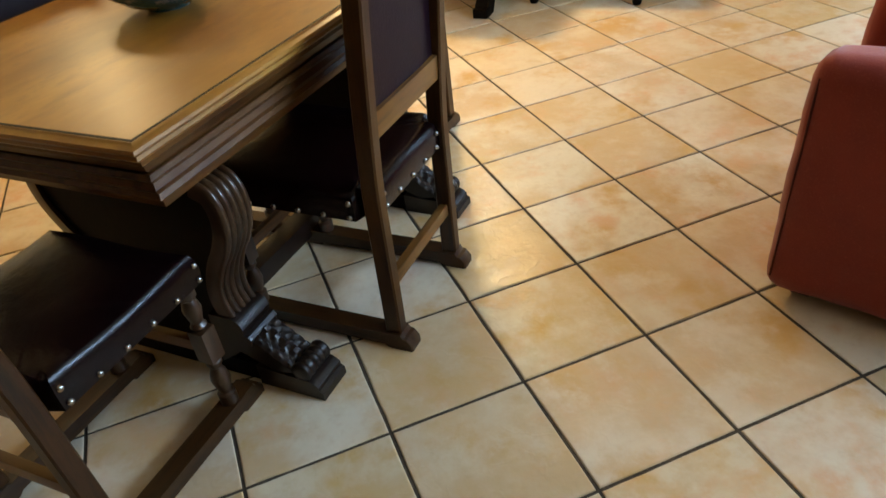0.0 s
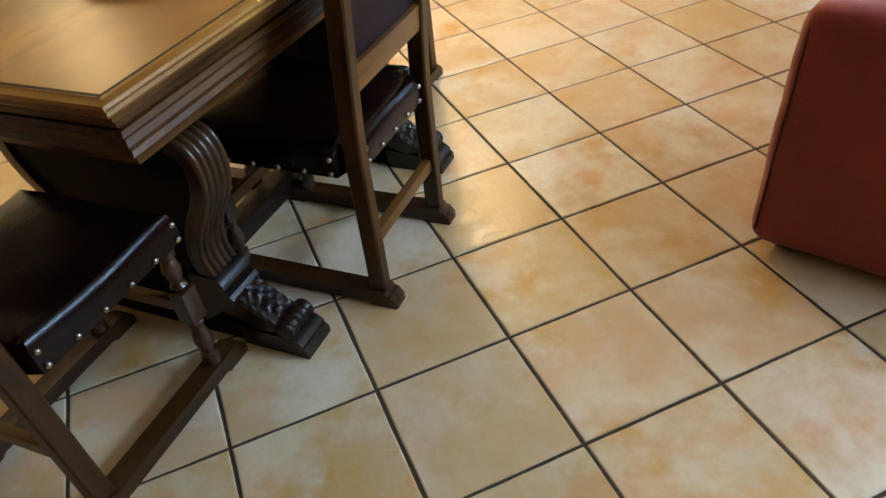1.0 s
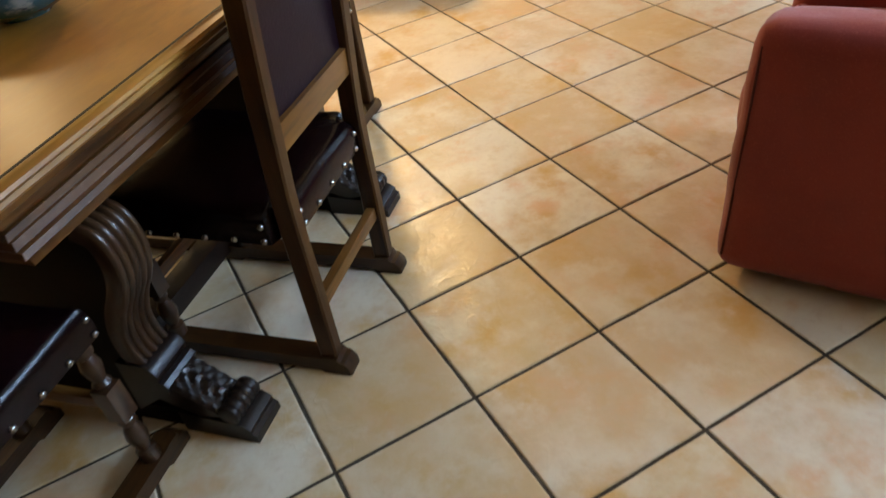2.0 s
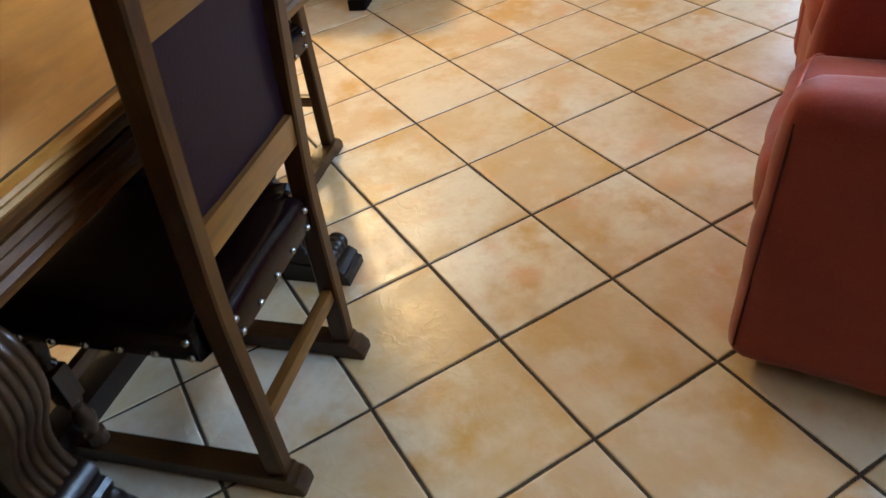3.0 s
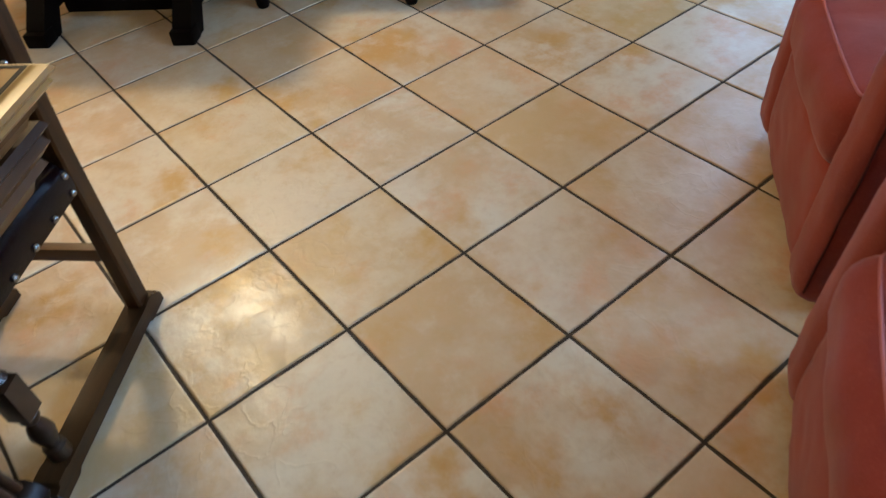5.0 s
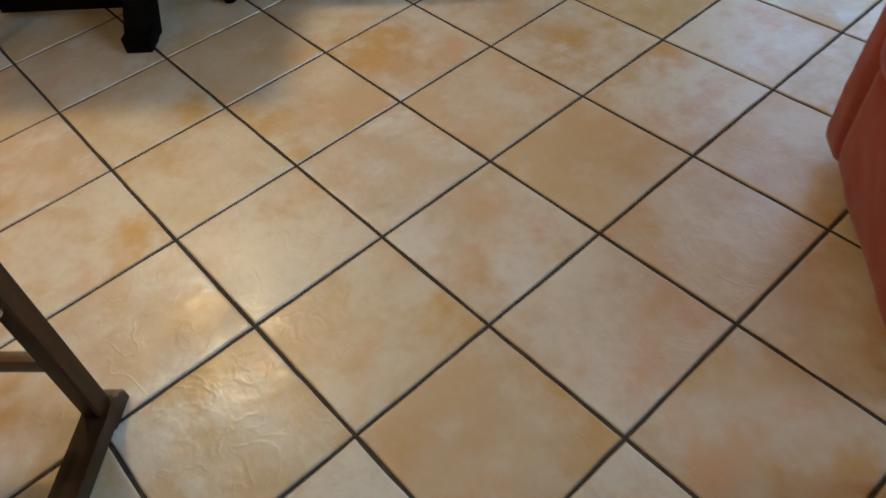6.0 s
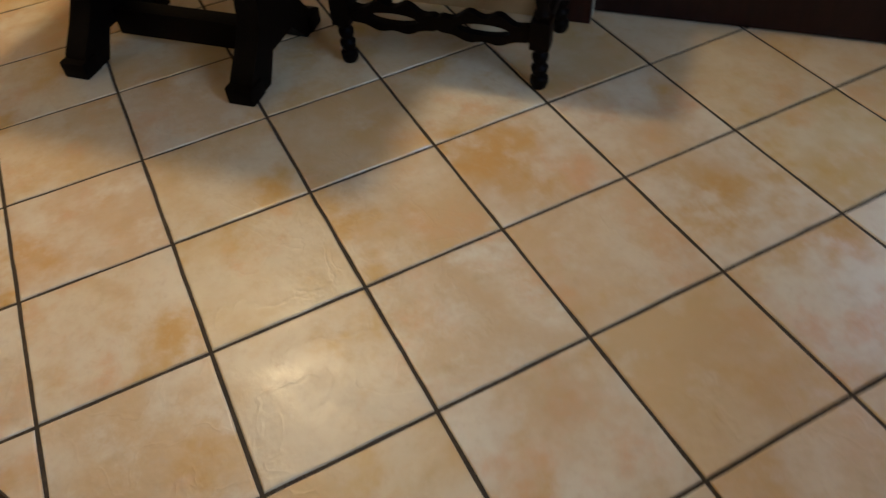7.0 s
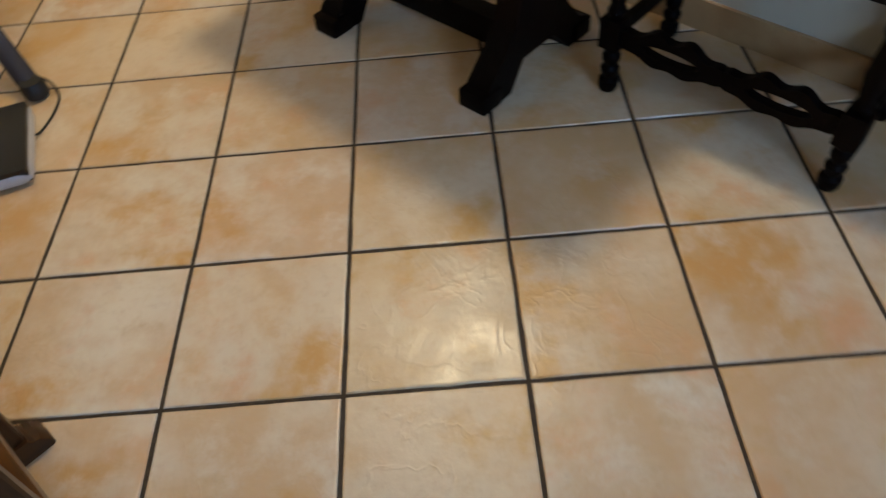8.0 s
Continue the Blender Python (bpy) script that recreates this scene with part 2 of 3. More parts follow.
def beam(path, w, d, bm=None, ease=0.12):
    """A bar of width w (x) and depth d along a path of (y, z) at x=0, with softened corners."""
    rings = []
    c = ease * min(w, d)
    for k, (y, z) in enumerate(path):
        a, b = path[max(k - 1, 0)], path[min(k + 1, len(path) - 1)]
        t = Vector((0, b[0] - a[0], b[1] - a[1])).normalized()
        q = Vector((0, t.z, -t.y))
        o = Vector((0, y, z))
        sec = ((-w / 2 + c, -d / 2), (w / 2 - c, -d / 2), (w / 2, -d / 2 + c), (w / 2, d / 2 - c), (w / 2 - c, d / 2), (-w / 2 + c, d / 2), (-w / 2, d / 2 - c), (-w / 2, -d / 2 + c))
        rings.append([o + Vector((x, 0, 0)) + q * s for x, s in sec])
    return loft(rings, bm=bm)


def tube(points, r, n=8):
    rings = []
    for k, p in enumerate(points):
        a, b = Vector(points[max(k - 1, 0)]), Vector(points[min(k + 1, len(points) - 1)])
        t = (b - a).normalized()
        s = t.orthogonal().normalized() if abs(t.z) > 0.9 else t.cross(Vector((0, 0, 1))).normalized()
        q = t.cross(s)
        rings.append([Vector(p) + (s * math.cos(2 * math.pi * i / n) + q * math.sin(2 * math.pi * i / n)) * r for i in range(n)])
    return loft(rings)


def smooth_path(pts, n):
    """Points along a Catmull-Rom curve through pts."""
    out = []
    P = [Vector(p) for p in pts]
    P = [P[0] * 2 - P[1]] + P + [P[-1] * 2 - P[-2]]
    for k in range(1, len(P) - 2):
        for i in range(n):
            t = i / n
            a, b, c, d = P[k - 1], P[k], P[k + 1], P[k + 2]
            out.append(0.5 * ((2 * b) + (c - a) * t + (2 * a - 5 * b + 4 * c - d) * t * t + (3 * b - a - 3 * c + d) * t ** 3))
    out.append(P[-2])
    return out


def thing(name, m, label, category, group="", kind=""):
    ob = new(name)
    ob.empty_display_size = 0.1
    ob.matrix_world = m
    return tagged(ob, label, category, group, kind)


NAIL_PROFILE = [(0.0076, -0.002), (0.0076, 0.001), (0.0064, 0.0042), (0.0040, 0.0062), (0.001, 0.0070)]


def nail_mesh():
    bm = lathe(NAIL_PROFILE, 10)
    me = bpy.data.meshes.new("nail")
    bm.to_mesh(me)
    bm.free()
    me.materials.append(NAIL)
    for f in me.polygons:
        f.use_smooth = True
    return me


NAIL_MESH = nail_mesh()


def nail(parent, at, toward):
    ob = new("nail", NAIL_MESH)
    ob.parent = parent
    ob.matrix_basis = Matrix.Translation(at) @ Vector(toward).to_track_quat("Z", "Y").to_matrix().to_4x4()
    return ob


# ---------------------------------------------------------------- the room


def wall(name, m, length, holes=(), mat=None, label="cream plastered wall behind the furniture"):
    """A wall along x from 0 to length, inner face at y=0, 0.25 thick outwards (+y). holes: (x0, x1, z0, z1) in order."""
    bm = bmesh.new()
    x = 0.0
    for a, b, z0, z1 in holes:
        box(bm, x, a, 0, 0.25, 0, HIGH)
        if z0 > 0:
            box(bm, a, b, 0, 0.25, 0, z0)
        box(bm, a, b, 0, 0.25, z1, HIGH)
        x = b
    box(bm, x, length, 0, 0.25, 0, HIGH)
    ob = link(name, bm, mat or PLASTER, smooth=False)
    ob.matrix_world = m
    return tagged(ob, label, "wall", kind="structure")


SPAN_V, SPAN_U = WALL_V1 - WALL_V0, WALL_U - WALL_U0
# the wall at WALL_U runs from WALL_V1 down to WALL_V0
wall("wall_east", room(WALL_U, WALL_V1, 0, -90), SPAN_V, ((WALL_V1 - DOOR[1], WALL_V1 - DOOR[0], 0, DOOR[2]), (WALL_V1 - WIN[1], WALL_V1 - WIN[0], WIN[2], WIN[3])))
# this wall is never in view; dark so that it returns little light
wall("wall_west", room(WALL_U0, WALL_V0, 0, 90), SPAN_V, (), DIM_WALL, "unseen far wall, made dark to cut bounced light")
wall("wall_north", room(WALL_U0, WALL_V1, 0, 0), SPAN_U)
wall("wall_south", room(WALL_U, WALL_V0, 0, 180), SPAN_U, ((WALL_U - WIDE[1], WALL_U - WIDE[0], WIDE[2], WIDE[3]),))
ob = link("ceiling", block(WALL_U0, WALL_U, WALL_V0, WALL_V1, HIGH, HIGH + 0.2, 0), CEILING, smooth=False)
ob.matrix_world = room(0, 0, 0)
tagged(ob, "plain warm plastered ceiling over the room", "ceiling", kind="structure")

for name, a, b in (("baseboard_1", DOOR[1] + 0.12, WALL_V1), ("baseboard_2", WIN[1], DOOR[0] - 0.12)):
    ob = link(name, block(WALL_U - 0.012, WALL_U, a, b, 0, 0.085, 0.003), SKIRT)
    ob.matrix_world = room(0, 0, 0)
    tagged(ob, "tan tiled skirting along the cream wall", "baseboard", kind="structure")

# dark door in its casing
ob = thing("door_1", room(WALL_U, (DOOR[0] + DOOR[1]) / 2, 0), "dark mahogany door in a dark wooden casing", "door", kind="structure")
half = (DOOR[1] - DOOR[0]) / 2
bm = block(0.045, 0.085, -half, half, 0.008, DOOR[2], 0.003)
for z0, z1 in ((0.16, 0.9), (1.05, 1.9)):
    for y0, y1 in ((-half + 0.1, -0.04), (0.04, half - 0.1)):
        box(bm, 0.037, 0.05, y0, y1, z0, z1, 0.006)
part("leaf", bm, DOORWOOD, ob)
for s in (-1, 1):
    part("casing", block(-0.022, 0.10, s * (half + 0.06) - 0.06, s * (half + 0.06) + 0.06, 0, DOOR[2] + 0.12, 0.006), DOORWOOD, ob)
part("casing", block(-0.022, 0.10, -half, half, DOOR[2], DOOR[2] + 0.12, 0.006), DOORWOOD, ob)
part("door_handle", tube([(0.045, -half + 0.06, 1.0), (0.0, -half + 0.06, 1.0), (-0.004, -half + 0.08, 1.0), (-0.004, -half + 0.17, 1.0)], 0.009), NAIL, ob, "dull metal handle")

# windows


def window(name, m, w, z0, z1, leaves, label):
    """A framed window; x runs outwards, y along the wall."""
    ob = thing(name, m, label, "window", kind="structure")
    h = w / 2
    step = w / leaves
    bm = bmesh.new()
    for k in range(leaves + 1):
        y = -h + k * step
        box(bm, 0.06, 0.12, max(y - 0.045, -h), min(y + 0.045, h), z0, z1, 0.004)
    for k in range(leaves):
        a, b = -h + k * step + 0.045, -h + (k + 1) * step - 0.045
        for lo, hi in ((z0, z0 + 0.08), (z1 - 0.06, z1)):
            box(bm, 0.06, 0.12, a, b, lo, hi, 0.004)
        pane = part("pane", block(0.088, 0.092, a, b, z0 + 0.08, z1 - 0.06, 0), GLASS, ob, smooth=False)
        pane.visible_shadow = False
    part("window_frame", bm, WHITE, ob)
    return ob


window("window_1", room(WALL_U, (WIN[0] + WIN[1]) / 2, 0), WIN[1] - WIN[0], WIN[2], WIN[3], 1, "white framed glazed door letting in daylight")
window("window_2", room((WIDE[0] + WIDE[1]) / 2, WALL_V0, 0, -90), WIDE[1] - WIDE[0], WIDE[2], WIDE[3], 2, "wide white framed window behind the armchairs")
ob = link("ground", block(-40, 40, -40, 40, -0.3, -0.16, 0), GROUT, smooth=False)
ob.matrix_world = room(0, 0, 0)
tagged(ob, "grey paved ground outside the window", "ground", kind="structure")

# pendant lamps
for u, v, z, watts in LAMPS:
    ob = thing("pendant_lamp", room(u, v, z), "lit opal glass pendant lamp hanging from the ceiling", "lamp", "pendant lamps")
    bm = lathe([(0.055, 0.02), (0.11, 0.03), (0.14, 0.06), (0.12, 0.11), (0.05, 0.15), (0.03, 0.16)], 24)
    part("shade", bm, SHADE, ob, "glowing opal glass shade")
    part("cord", tube([(0, 0, 0.16), (0, 0, HIGH - z - 0.02)], 0.004), RUBBER, ob, "thin black cord")
    part("rose", lathe([(0.05, HIGH - z - 0.03), (0.05, HIGH - z - 0.01), (0.045, HIGH - z)], 20), WHITE, ob)

# ---------------------------------------------------------------- dining chairs
HW = 0.175       # half the distance between the posts


def turned_leg(x, y, z0, z1):
    """A turned front leg with a square block halfway."""
    h = z1 - z0
    low = [(0.021, 0.0), (0.021, 0.03), (0.013, 0.035), (0.019, 0.055), (0.023, 0.075), (0.019, 0.095), (0.012, 0.11), (0.018, 0.122), (0.018, 0.130), (0.013, 0.136)]
    bm = lathe([(r, z0 + z) for r, z in low], 16, m=Matrix.Translation((x, y, 0)))
    box(bm, x - 0.021, x + 0.021, y - 0.021, y + 0.021, z0 + 0.136, z0 + 0.225, 0.004)
    up = [(0.013, 0.225), (0.019, 0.235), (0.013, 0.245), (0.017, 0.262), (0.021, 0.28), (0.017, 0.297), (0.013, 0.305), (0.02, 0.312), (0.02, h)]
    return lathe([(r, z0 + z) for r, z in up], 16, bm, Matrix.Translation((x, y, 0)))


def runner(x, reach=0.0):
    """A sledge foot along y with stepped ends."""
    side = [(-0.215, 0.0), (-0.15, 0.0), (-0.14, 0.008), (0.21, 0.008), (0.22, 0.0), (0.290, 0.0), (0.290, 0.020), (0.278, 0.036), (0.268, 0.038), (0.262, 0.048), (0.235, 0.048), (0.225, 0.045),
            (-0.150, 0.045), (-0.160, 0.048), (-0.187, 0.048), (-0.193, 0.038), (-0.203, 0.036), (-0.215, 0.020)]
    side = [(y + (reach if y > 0.1 else 0.0), z) for y, z in side]
    rings = [[(x + w, 0.0375 + (y - 0.0375) * q, z) for y, z in side] for w, q in ((-0.025, 0.985), (-0.021, 1.0), (0.021, 1.0), (0.025, 0.985))]
    return loft(rings)


def post(x):
    pts = smooth_path([(0, -0.164, 0.046), (0, -0.170, 0.25), (0, -0.176, 0.45), (0, -0.189, 0.60), (0, -0.211, 0.80), (0, -0.240, 1.02)], 4)
    bm = beam([(p.y, p.z) for p in pts], 0.034, 0.044)
    for v in bm.verts:
        v.co.x += x
    return bm


def dining_chair(m, label, reach=0.0):
    """reach: how much deeper the seat is than that of the end chairs."""
    ch = thing("dining_chair", m, label, "chair", "chairs round the table")
    for s in (-1, 1):
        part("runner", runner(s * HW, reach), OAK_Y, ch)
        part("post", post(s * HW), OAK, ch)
        part("front_leg", turned_leg(s * HW, 0.202 + reach, 0.046, 0.395), CARVED, ch, "dark turned front leg")
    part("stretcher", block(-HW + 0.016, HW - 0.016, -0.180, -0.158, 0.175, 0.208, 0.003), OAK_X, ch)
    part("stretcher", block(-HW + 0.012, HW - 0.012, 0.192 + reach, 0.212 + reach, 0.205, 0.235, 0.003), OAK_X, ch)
    # seat: leather drawn over a frame, notched between the posts
    rings = []
    for t, z in ((0.985, 0.381), (1.0, 0.383), (1.012, 0.400), (1.014, 0.420), (1.004, 0.438), (0.980, 0.450), (0.940, 0.456), (0.85, 0.460), (0.6, 0.463), (0.2, 0.460)):
        corners = [(-0.157, -0.205), (0.157, -0.205), (0.157, -0.175), (0.203, -0.160), (0.203, 0.205), (-0.203, 0.205), (-0.203, -0.160), (-0.157, -0.175)]
        ring = []
        for k, (ax, ay) in enumerate(corners):
            bx, by = corners[(k + 1) % 8]
            for i in range(6):
                f = i / 6
                wave = 0.0035 * math.sin(7 * f + 5 * t + k) if 0.39 < z < 0.46 else 0.0
                ring.append(((ax + (bx - ax) * f) * t, (ay + (by - ay) * f) * t + 0.025 + (reach if ay + (by - ay) * f > 0.1 else 0.0), z + wave))
        rings.append(ring)
    seat = part("seat", loft(rings), LEATHER, ch, "oxblood leather seat fixed with domed nails")
    for s in (-1, 1):
        for k in range(6):
            nail(seat, (s * 0.2047, -0.122 + k * 0.069, 0.394), (s, 0, 0))
        nail(seat, (s * 0.2042, -0.125, 0.430), (s, 0, 0.3))
        nail(seat, (s * 0.2042, 0.223 + reach, 0.430), (s, 0, 0.3))
        nail(seat, (s * 0.145, -0.182, 0.430), (0, -1, 0.3))
    for k in range(5):
        nail(seat, (-0.138 + k * 0.069, -0.181, 0.394), (0, -1, 0))
        nail(seat, (-0.138 + k * 0.069, 0.231 + reach, 0.394), (0, 1, 0))
    # back: two rails and the leather between them
    slope = Matrix.Translation((0, -0.190, 0.601)) @ pose(0, 0, 0, 5)
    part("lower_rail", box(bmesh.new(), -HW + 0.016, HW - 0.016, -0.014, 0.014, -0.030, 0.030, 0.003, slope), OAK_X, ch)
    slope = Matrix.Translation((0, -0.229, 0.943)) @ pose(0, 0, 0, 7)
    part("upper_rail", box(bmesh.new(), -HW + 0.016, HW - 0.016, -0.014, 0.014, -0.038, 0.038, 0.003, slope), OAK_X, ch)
    rings = []
    for k in range(9):
        f = k / 8
        z, y = 0.624 + 0.291 * f, -0.190 - 0.034 * f + 0.006 * math.sin(math.pi * f)
        rings.append([(-HW + 0.016, y - 0.003, z), (-0.08, y - 0.006, z), (0.08, y - 0.006, z), (HW - 0.016, y - 0.003, z), (HW - 0.016, y + 0.006, z), (0, y + 0.008, z), (-HW + 0.016, y + 0.006, z)])
    back = part("backrest", loft(rings), HIDE, ch, "plum leather back panel between the posts")
    for s in (-1, 1):
        for k in range(9):
            f = k / 8
            nail(back, (s * HW, -0.170 - 0.036 * f, 0.63 + 0.29 * f), (0, 1, 0.1))
    return ch


dining_chair(room(0.2100, 0.975, 0, 0), "oak dining chair with plum leather back, pushed under the table", 0.05)
dining_chair(room(-0.500, 1.257, 0, -90), "oak dining chair with oxblood leather seat at the table's end")
dining_chair(room(1.03, 1.34, 0, 90), "oak dining chair with nailed leather seat at the table's other end")
dining_chair(room(0.22, 1.64, 0, 180), "oak dining chair beyond the table with a plum leather back")

# ---------------------------------------------------------------- dining table
TU0, TU1, TV0, TV1, TZ = -0.438, 0.921, 0.866, 1.754, 0.805


def frame_ring(inset, z, grow=0.0):
    a = (TU1 - TU0) / 2 - inset
    b = (TV1 - TV0) / 2 - inset
    return [(-a, -b, z), (a + grow, -b, z), (a + grow, b, z), (-a, b, z)]


def moulded(profile, grow=0.0):
    """A rectangular body whose sides follow a profile of (inset, z)."""
    return loft([frame_ring(i, z, grow) for i, z in profile])


def scroll_foot(parent, u, s):
    """One half of an end support: base block, acanthus, scroll and fluted bracket. s: side, +1 or -1."""
    W = 0.049

    def flip(bm):
        for v in bm.verts:
            v.co.y *= s
            v.co.x += u
        return bm

    # moulded base block at the tip
    side = [(0.24, 0.0), (0.425, 0.0), (0.425, 0.022), (0.415, 0.028), (0.415, 0.038), (0.405, 0.046), (0.395, 0.052), (0.24, 0.06)]
    part("foot", flip(loft([[(x, y, z) for y, z in side] for x in (-W, W)])), WALNUT, parent)
    # scroll with turned rings
    prof = []
    for k in range(33):
        f = k / 32
        r = 0.027 * (0.86 + 0.14 * abs(math.sin(f * math.pi * 5))) * (0.8 if f in (0, 1) else 1)
        prof.append((r, -W + 2 * W * f))
    part("scroll", flip(lathe(prof, 16, m=pose(0, 0.372, 0.072, 0, 90, 0))), WALNUT, parent)
    # carved leaf on the slope
    n, k = 21, 13
    rows = []
    for i in range(n):
        f = i / (n - 1)
        y, z = 0.350 - 0.098 * f, 0.066 + 0.074 * f
        row = []
        for j in range(k):
            q = 2 * j / (k - 1) - 1
            lobes = 0.010 * abs(math.sin(7 * (f + 0.45 * abs(q)) * math.pi / 1.6)) * (1 - 0.5 * abs(q)) + 0.008 * (1 - q * q) + 0.004 * math.cos(8 * q)
            row.append((q * W * 0.94, y + 0.7 * lobes, z + 0.7 * lobes))
        rows.append(row)
    rings = [r + [(W * 0.94, r[0][1] - 0.05, 0.055 + 0.04 * i / n), (-W * 0.94, r[0][1] - 0.05, 0.055 + 0.04 * i / n)] for i, r in enumerate(rows)]
    part("carved_leaf", flip(loft(rings)), WALNUT, parent, "carved acanthus leaf on the foot")
    # stepped collar
    side = [(0.14, 0.05), (0.252, 0.128), (0.258, 0.146), (0.250, 0.156), (0.238, 0.158), (0.244, 0.176), (0.236, 0.194), (0.222, 0.204), (0.15, 0.205)]
    part("collar", flip(loft([[(x, y, z) for y, z in side] for x in (-W - 0.003, W + 0.003)])), WALNUT, parent)
    # fluted bracket: a ribbon with ridges swept along an S
    S = smooth_path([(0, 0.212, 0.200), (0, 0.200, 0.240), (0, 0.206, 0.290), (0, 0.230, 0.345), (0, 0.262, 0.395), (0, 0.284, 0.445), (0, 0.290, 0.500), (0, 0.274, 0.545), (0, 0.235, 0.565)], 5)
    rings = []
    for a, p in enumerate(S):
        d = (S[min(a + 1, len(S) - 1)] - S[max(a - 1, 0)]).normalized()
        q = Vector((0, d.z, -d.y))
        if q.y < 0 and a < len(S) // 2:
            q = -q
        ring = []
        for j in range(31):
            f = j / 30
            ring.append(p + Vector(((f - 0.5) * 2 * W * 0.96, 0, 0)) + q * (0.010 * abs(math.sin(f * 5 * math.pi)) ** 0.6))
        ring += [p + Vector((W * 0.96, 0, 0)) - q * 0.03, p + Vector((-W * 0.96, 0, 0)) - q * 0.03]
        rings.append(ring)
    part("fluted_bracket", flip(loft(rings)), CARVED, parent, "fluted S-shaped bracket with worn brown ridges")


def dining_table():
    t = thing("dining_table", room((TU0 + TU1) / 2, (TV0 + TV1) / 2, 0, -0.9), "golden walnut draw-leaf table with carved scroll feet", "table")
    part("tabletop", moulded([(0.030, TZ - 0.034), (0.012, TZ - 0.032), (0.006, TZ - 0.026), (0.010, TZ - 0.020), (0.002, TZ - 0.016), (0.0, TZ - 0.012), (0.003, TZ - 0.007), (0.012, TZ - 0.004), (0.016, TZ)]), TOPWOOD, t)
    a, b = (TU1 - TU0) / 2 - 0.018, (TV1 - TV0) / 2 - 0.018
    for x0, x1, y0, y1 in ((-a, a, -b, -b + 0.006), (-a, a, b - 0.006, b), (-a, -a + 0.006, -b + 0.006, b - 0.006), (a - 0.006, a, -b + 0.006, b - 0.006)):
        part("inlay_line", block(x0, x1, y0, y1, TZ - 0.004, TZ + 0.0006, 0), INLAY, t, "dark inlaid line")
    part("leaf", moulded([(0.060, TZ - 0.083), (0.048, TZ - 0.072), (0.040, TZ - 0.066), (0.036, TZ - 0.056), (0.026, TZ - 0.048), (0.024, TZ - 0.034)]), EDGEWOOD, t, "pull-out leaf under the top")
    part("apron", moulded([(0.110, TZ - 0.170), (0.085, TZ - 0.168), (0.078, TZ - 0.150), (0.062, TZ - 0.138), (0.066, TZ - 0.128), (0.052, TZ - 0.112), (0.056, TZ - 0.100), (0.046, TZ - 0.090), (0.052, TZ - 0.082)], 0.045), EDGEWOOD, t, "deeply moulded apron")
    for u in (-0.143 - (TU0 + TU1) / 2, 0.650 - (TU0 + TU1) / 2):
        sup = new("end_support")
        sup.parent = t
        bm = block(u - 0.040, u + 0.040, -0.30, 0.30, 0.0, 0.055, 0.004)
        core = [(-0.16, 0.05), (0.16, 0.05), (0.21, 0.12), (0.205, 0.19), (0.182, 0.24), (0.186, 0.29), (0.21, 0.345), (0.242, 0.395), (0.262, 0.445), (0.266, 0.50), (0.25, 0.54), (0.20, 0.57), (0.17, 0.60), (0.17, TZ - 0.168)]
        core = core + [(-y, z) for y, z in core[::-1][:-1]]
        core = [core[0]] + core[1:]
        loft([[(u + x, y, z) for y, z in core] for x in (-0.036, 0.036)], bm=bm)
        # the shade under the table is put into this body's near-black colour
        part("body", bm, DEEP_WALNUT, sup)
        for s in (-1, 1):
            scroll_foot(sup, u, s)
    part("stretcher", block(-0.36, 0.37, -0.035, 0.035, 0.025, 0.085, 0.005), WALNUT, t)
    return t


dining_table()

# ---------------------------------------------------------------- bowl
BOWL = (0.165, 1.335)
ob = thing("bowl", room(BOWL[0], BOWL[1], TZ), "teal and white glazed bowl on the table", "bowl")
part("body", lathe([(0.05, 0.0), (0.055, 0.006), (0.09, 0.02), (0.13, 0.05), (0.15, 0.09), (0.153, 0.092), (0.146, 0.09), (0.125, 0.055), (0.085, 0.028), (0.02, 0.02)], 36), CERAMIC, ob)

# ---------------------------------------------------------------- armchairs


def pillow(x0, x1, y0, y1, z0, z1, r, n=10, puff=0.0, lean=None, folds=0.0):
    """A soft box: rounded by r, its faces puffed out."""
    bm = bmesh.new()
    c = Vector(((x0 + x1) / 2, (y0 + y1) / 2, (z0 + z1) / 2))
    h = Vector(((x1 - x0) / 2, (y1 - y0) / 2, (z1 - z0) / 2))
    bmesh.ops.create_cube(bm, size=2)
    bmesh.ops.subdivide_edges(bm, edges=bm.edges[:], cuts=n, use_grid_fill=True)
    for v in bm.verts:
        p = Vector((v.co.x * h.x, v.co.y * h.y, v.co.z * h.z))
        core = Vector([max(-(q - r), min(q - r, a)) for a, q in zip(p, h)])
        d = p - core
        if d.length > 1e-6:
            p = core + d.normalized() * r
        k = [1 - min(1, abs(a) / q) ** 2 for a, q in zip(p, h)]
        p += Vector((puff * k[1] * k[2] * v.co.x, puff * k[0] * k[2] * v.co.y, puff * k[0] * k[1] * v.co.z))
        p += 0.004 * noise.noise_vector((p + c) * 9)
        if folds:
            # loose cloth: upright folds, and short creases
            w = c + p
            p += folds * (noise.noise_vector(Vector((w.x * 11, w.y * 11, w.z * 2.5))) + 0.5 * noise.noise_vector(w * 24))
        v.co = c + p
        if lean:
            v.co = lean(v.co)
    return bm


AW = 0.68


